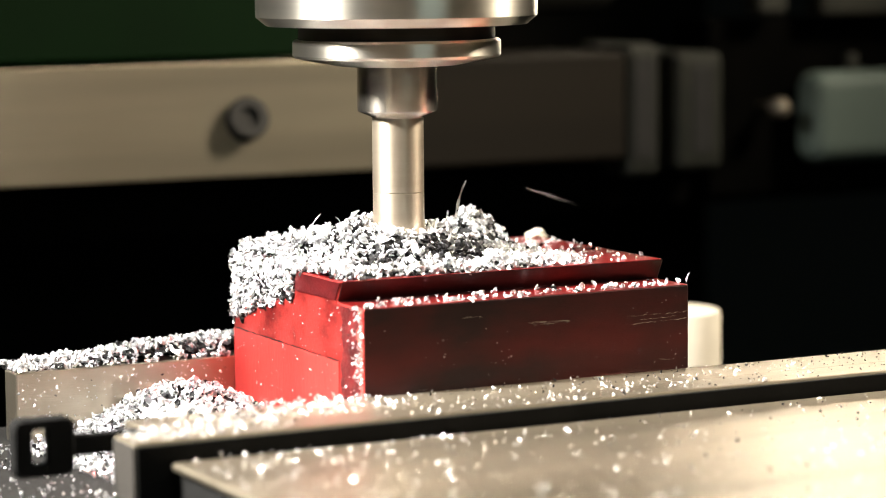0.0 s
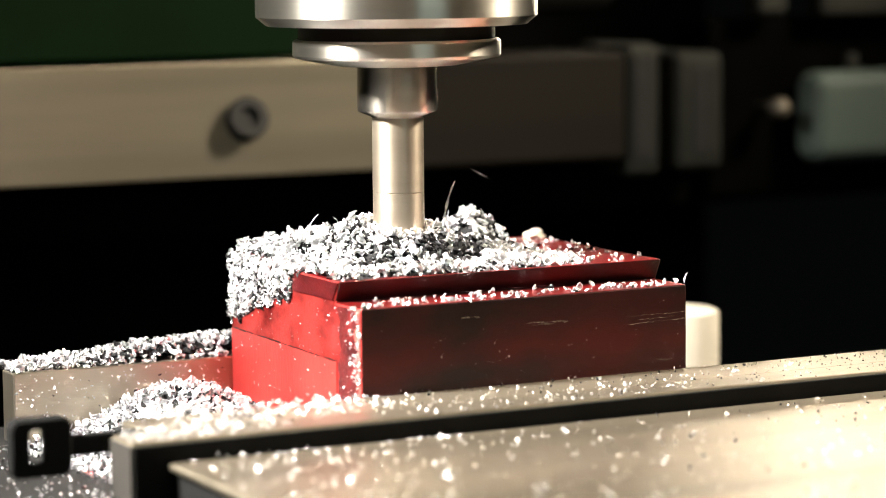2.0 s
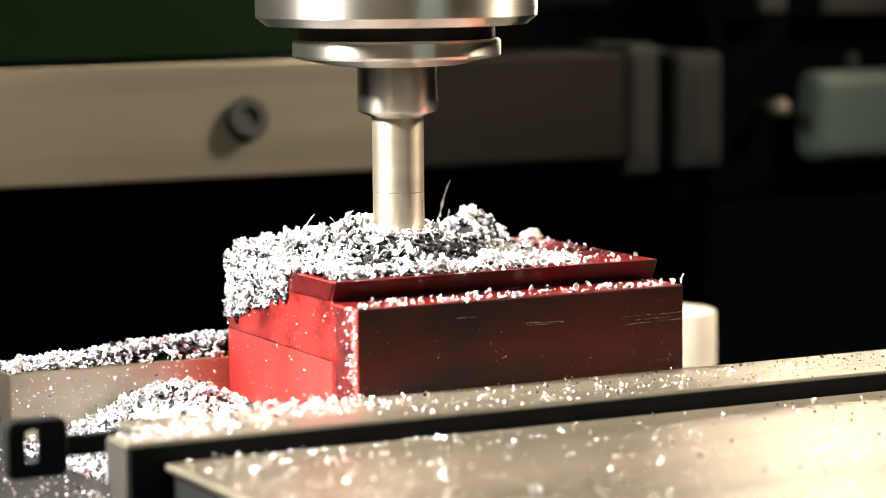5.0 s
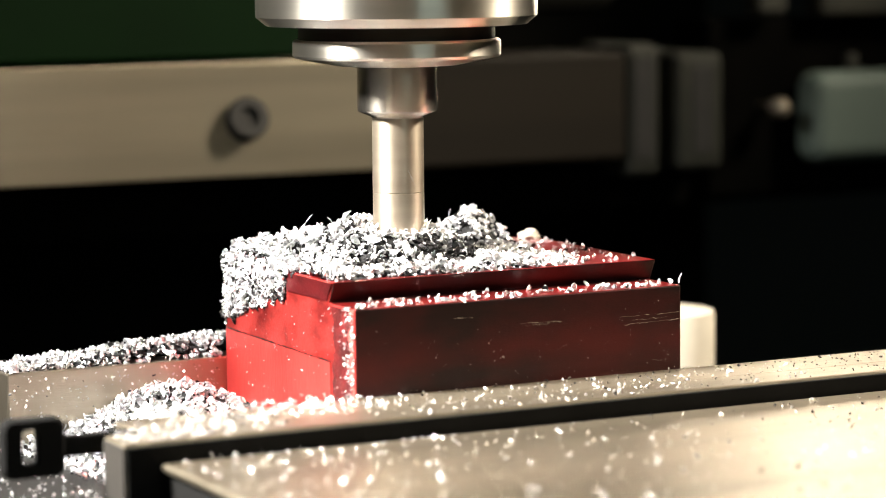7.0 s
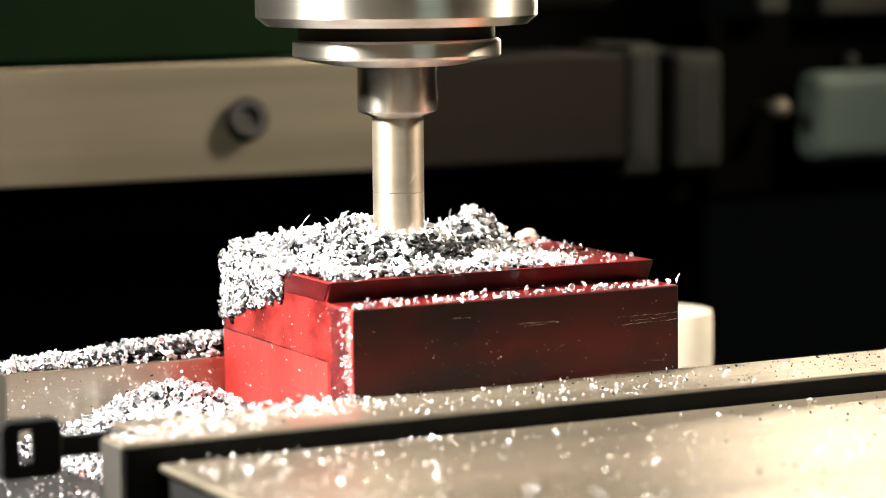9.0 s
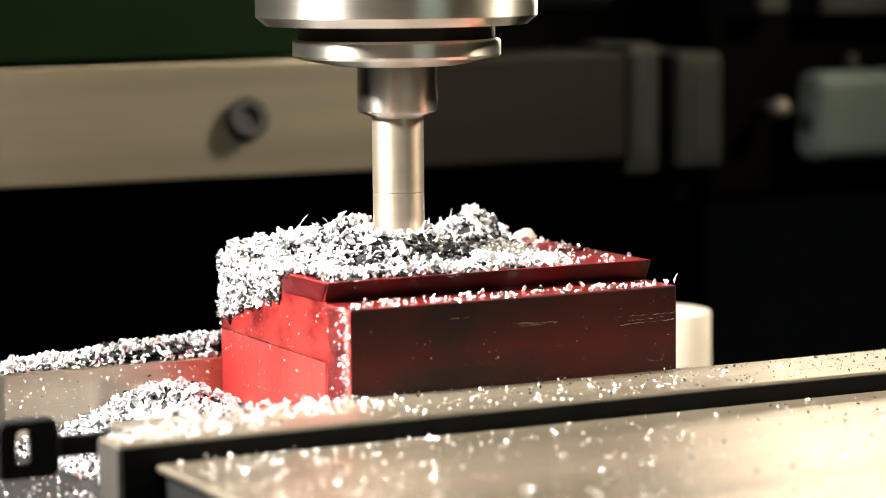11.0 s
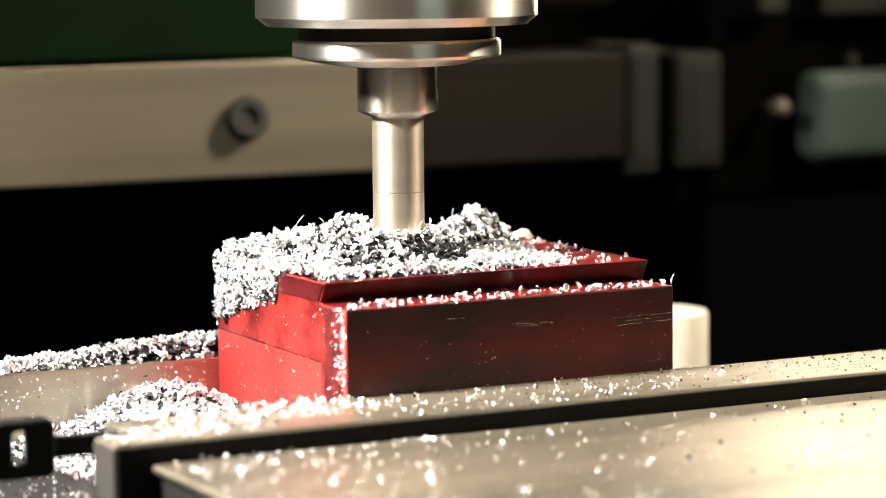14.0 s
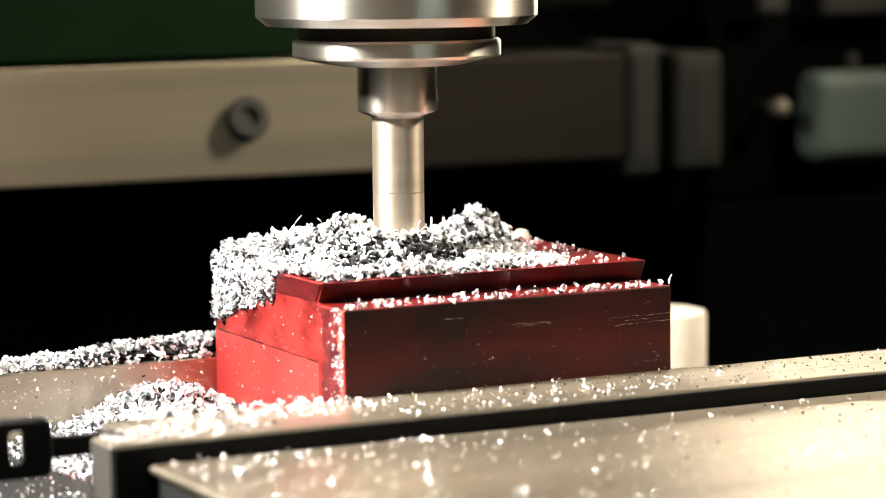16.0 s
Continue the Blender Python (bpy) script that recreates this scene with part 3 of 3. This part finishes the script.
def string_chip(name, label, length, bend, thick, seed):
    """A single long curled chip: a thin twisted strip rising from its base."""
    rng = np.random.default_rng(seed)
    bm = bmesh.new()
    rows, n = [], 22
    pos, way = Vector((0, 0, 0)), Vector((0.15, 0.0, 1.0)).normalized()
    for k in range(n + 1):
        t = k / n
        side = Vector((math.cos(t * 7), math.sin(t * 7), 0.0)) * thick * (1 - 0.5 * t) * MM
        other = way.cross(side).normalized() * thick * 0.3 * MM
        rows.append([bm.verts.new(pos + d) for d in (side, other, -side, -other)])
        way = (way + Vector((bend * rng.uniform(-0.5, 1.0), rng.uniform(-0.2, 0.2) * bend, rng.uniform(-0.3, 0.1) * bend)) * 0.3).normalized()
        pos = pos + way * (length / n) * MM
    for p, q in zip(rows, rows[1:]):
        for k in range(4):
            bm.faces.new((p[k], p[(k + 1) % 4], q[(k + 1) % 4], q[k]))
    bm.faces.new(rows[0][::-1])
    bm.faces.new(rows[-1])
    return tagged(part(name, bm, CHIP), label, "metal chip")


hill_curls = []
for seed, (x, y, z, length, turn) in enumerate(((42, 42, 11.2, 3.2, 0), (44.5, 41, 11.3, 2.6, 90), (47, 42, 10.2, 3.0, 190), (39.5, 43, 10.3, 2.8, 250), (50, 43, 8.6, 2.4, 140), (34, 42, 8.4, 2.6, 60))):
    curl = string_chip("chip_string", "short curled chip standing out of the mound", length, 0.7, 0.2, 80 + seed)
    curl.matrix_world = pose(x * MM, y * MM, z * MM, 0, 0, turn)
    hill_curls.append(curl)
standing = string_chip("chip_string", "long thin curled chip standing out of the mound", 7.5, 0.35, 0.36, 31)
standing.matrix_world = pose(0.0360, 0.0330, 0.0118)
for seed, (x, y, z, length, turn) in enumerate(((5.2, 34, 10.5, 4.2, 0), (9.8, 35, 10.5, 3.2, 80), (26.5, 24, 9.5, 4.5, 40), (43.5, 35, 8.5, 4.0, 120),
                                               (15, 40, 10.0, 3.4, 200), (18.5, 22, 5.5, 4.6, 300), (49, 24, 4.4, 2.4, 20), (69.0, 1.2, 0.2, 2.2, 10))):
    curl = string_chip("chip_string", "short curled chip standing out of the heap", length, 0.6, 0.26, 40 + seed)
    curl.matrix_world = pose(x * MM, y * MM, z * MM, 0, 0, turn)
    heaps.append(curl)


# ---- chips thrown off by the cutter: moment, and two points of the flight ----
THROWN = (
    (0.0, (54.9, 40, 16.5), (71.3, 40, 10.9)), (0.1, (12.4, 45, 17.7), (3.3, 45, 13.2)), (1.5, (45.3, 40, 18.1), (66.6, 40, 14.2)),
    (1.5, (49.2, 45, 12.4), (58.2, 45, 7.4)), (2.0, (42.8, 40, 20.5), (49.1, 40, 17.9)), (4.0, (50.4, 40, 21.0), (60.1, 40, 16.2)),
    (6.5, (12.6, 30, 19.3), (12.1, 30, 26.8)), (6.6, (49.1, 40, 21.3), (55.6, 40, 23.3)), (7.0, (21.8, 25, 22.4), (23.8, 25, 18.6)),
    (8.0, (42.9, 40, 28.3), (44.0, 40, 18.2)), (8.2, (-19.8, 45, 22.2), (-39.0, 45, 21.3)), (9.0, (22.1, 25, 19.2), (23.9, 25, 22.3)),
    (9.2, (6.9, 45, 13.0), (-2.7, 45, 9.1)), (12.5, (41.0, 40, 28.6), (43.8, 40, 17.0)), (12.5, (18.3, 40, 24.9), (17.4, 40, 13.9)),
    (6.5, (21.6, 45, 17.2), (-3.7, 45, 17.0)), (8, (19.2, -6, 6.2), (19.0, -6, -14.3)), (8, (11.4, -6, 4.7), (10.3, -6, -9.5)),
    (11.5, (12.5, 40, 13.9), (9.8, 40, 19.5)), (12, (13.1, 40, 13.9), (11.4, 40, 17.5)), (13, (62.4, 45, 8.5), (73.7, 45, 4.1)),
    (13.2, (51.7, 40, 20.6), (58.2, 40, 14.6)), (14.5, (0.2, 50, 16.5), (-7.0, 50, 10.1)), (14.5, (13.6, 45, 15.9), (11.1, 45, 12.8)),
)
thrown = []
for seed, (t, a, b) in enumerate(THROWN):
    thrown.append(tagged(string_chip("thrown_chip", "thin curled chip thrown off by the spinning cutter",
                                     0.6 * (Vector(b) - Vector(a)).length, 0.22, 0.11, 60 + seed), group="thrown chips"))


# ---- motion ----
FEED = -0.00392


def motions():
    for thing in (mill_table, mill_vise, post, block, *heaps):
        rest = thing.matrix_basis.copy()
        walk(thing, [(0.0, rest), (16.0, Matrix.Translation((FEED, 0, 0)) @ rest)])
    for thing in (ploughed, *hill_curls):
        rest = thing.matrix_basis.copy()
        walk(thing, [(0.0, rest), (6.0, Matrix.Translation((0.0003, 0, 0.0001)) @ rest), (16.0, Matrix.Translation((0.0012, -0.0004, 0.0003)) @ rest)])
    rows = []
    for k in range(161):
        rows.append((k * 0.1, pose(0.0236, 0.0327, 0.0, 0, 0, -75.0 * k)))
    walk(tool, rows)
    base = standing.matrix_basis.copy()
    walk(standing, [(0.0, base), (1.5, Matrix.Translation((-0.0020, 0, 0)) @ base), (4.0, Matrix.Translation((-0.0032, 0, 0.0003)) @ base),
                    (6.4, Matrix.Translation((-0.0036, 0, 0)) @ base), (6.8, pose(0.0330, 0.034, 0.0080, 0, 75, 20)), (16.0, pose(0.0330, 0.034, 0.0080, 0, 75, 20))])
    for n, (chip, (t, a, b)) in enumerate(zip(thrown, THROWN)):
        start, step = Vector(a) * MM, (Vector(b) - Vector(a)) * MM
        way = step.normalized()
        flat = Vector((way.x, way.y, 0.0)) if math.hypot(way.x, way.y) > 0.05 else Vector((1.0, 0.0, 0.0))
        flat = (flat.normalized() + Vector((0, 0, math.copysign(0.25, way.z)))).normalized()
        fly = way.to_track_quat("Z", "Y")
        rest = way.rotation_difference(flat) @ fly
        turned = [Matrix.LocRotScale(start + step * (k + 0.2), fly, None) for k in (-1, 0, 1)]
        lie = Matrix.LocRotScale(Vector((0.026 + 0.003 * (n % 4), 0.037 + 0.002 * (n % 3), 0.0060)), rest, None)
        land = Matrix.LocRotScale(Vector((max(-0.12, min(0.2, start.x + 4 * step.x)), 0.12 + 0.002 * (n % 9), -0.0590)), rest, None)
        f = 1.0 / FPS
        rows = [(0.0, lie), (t - 2 * f, lie), (t - f, turned[0])] if t > 0.15 else [(0.0, lie), (t - f, turned[0])] if t > 0 else []
        rows += [(t, turned[1]), (t + f, turned[2]), (t + 8 * f, land), (16.0, land)]
        walk(chip, rows)


motions()
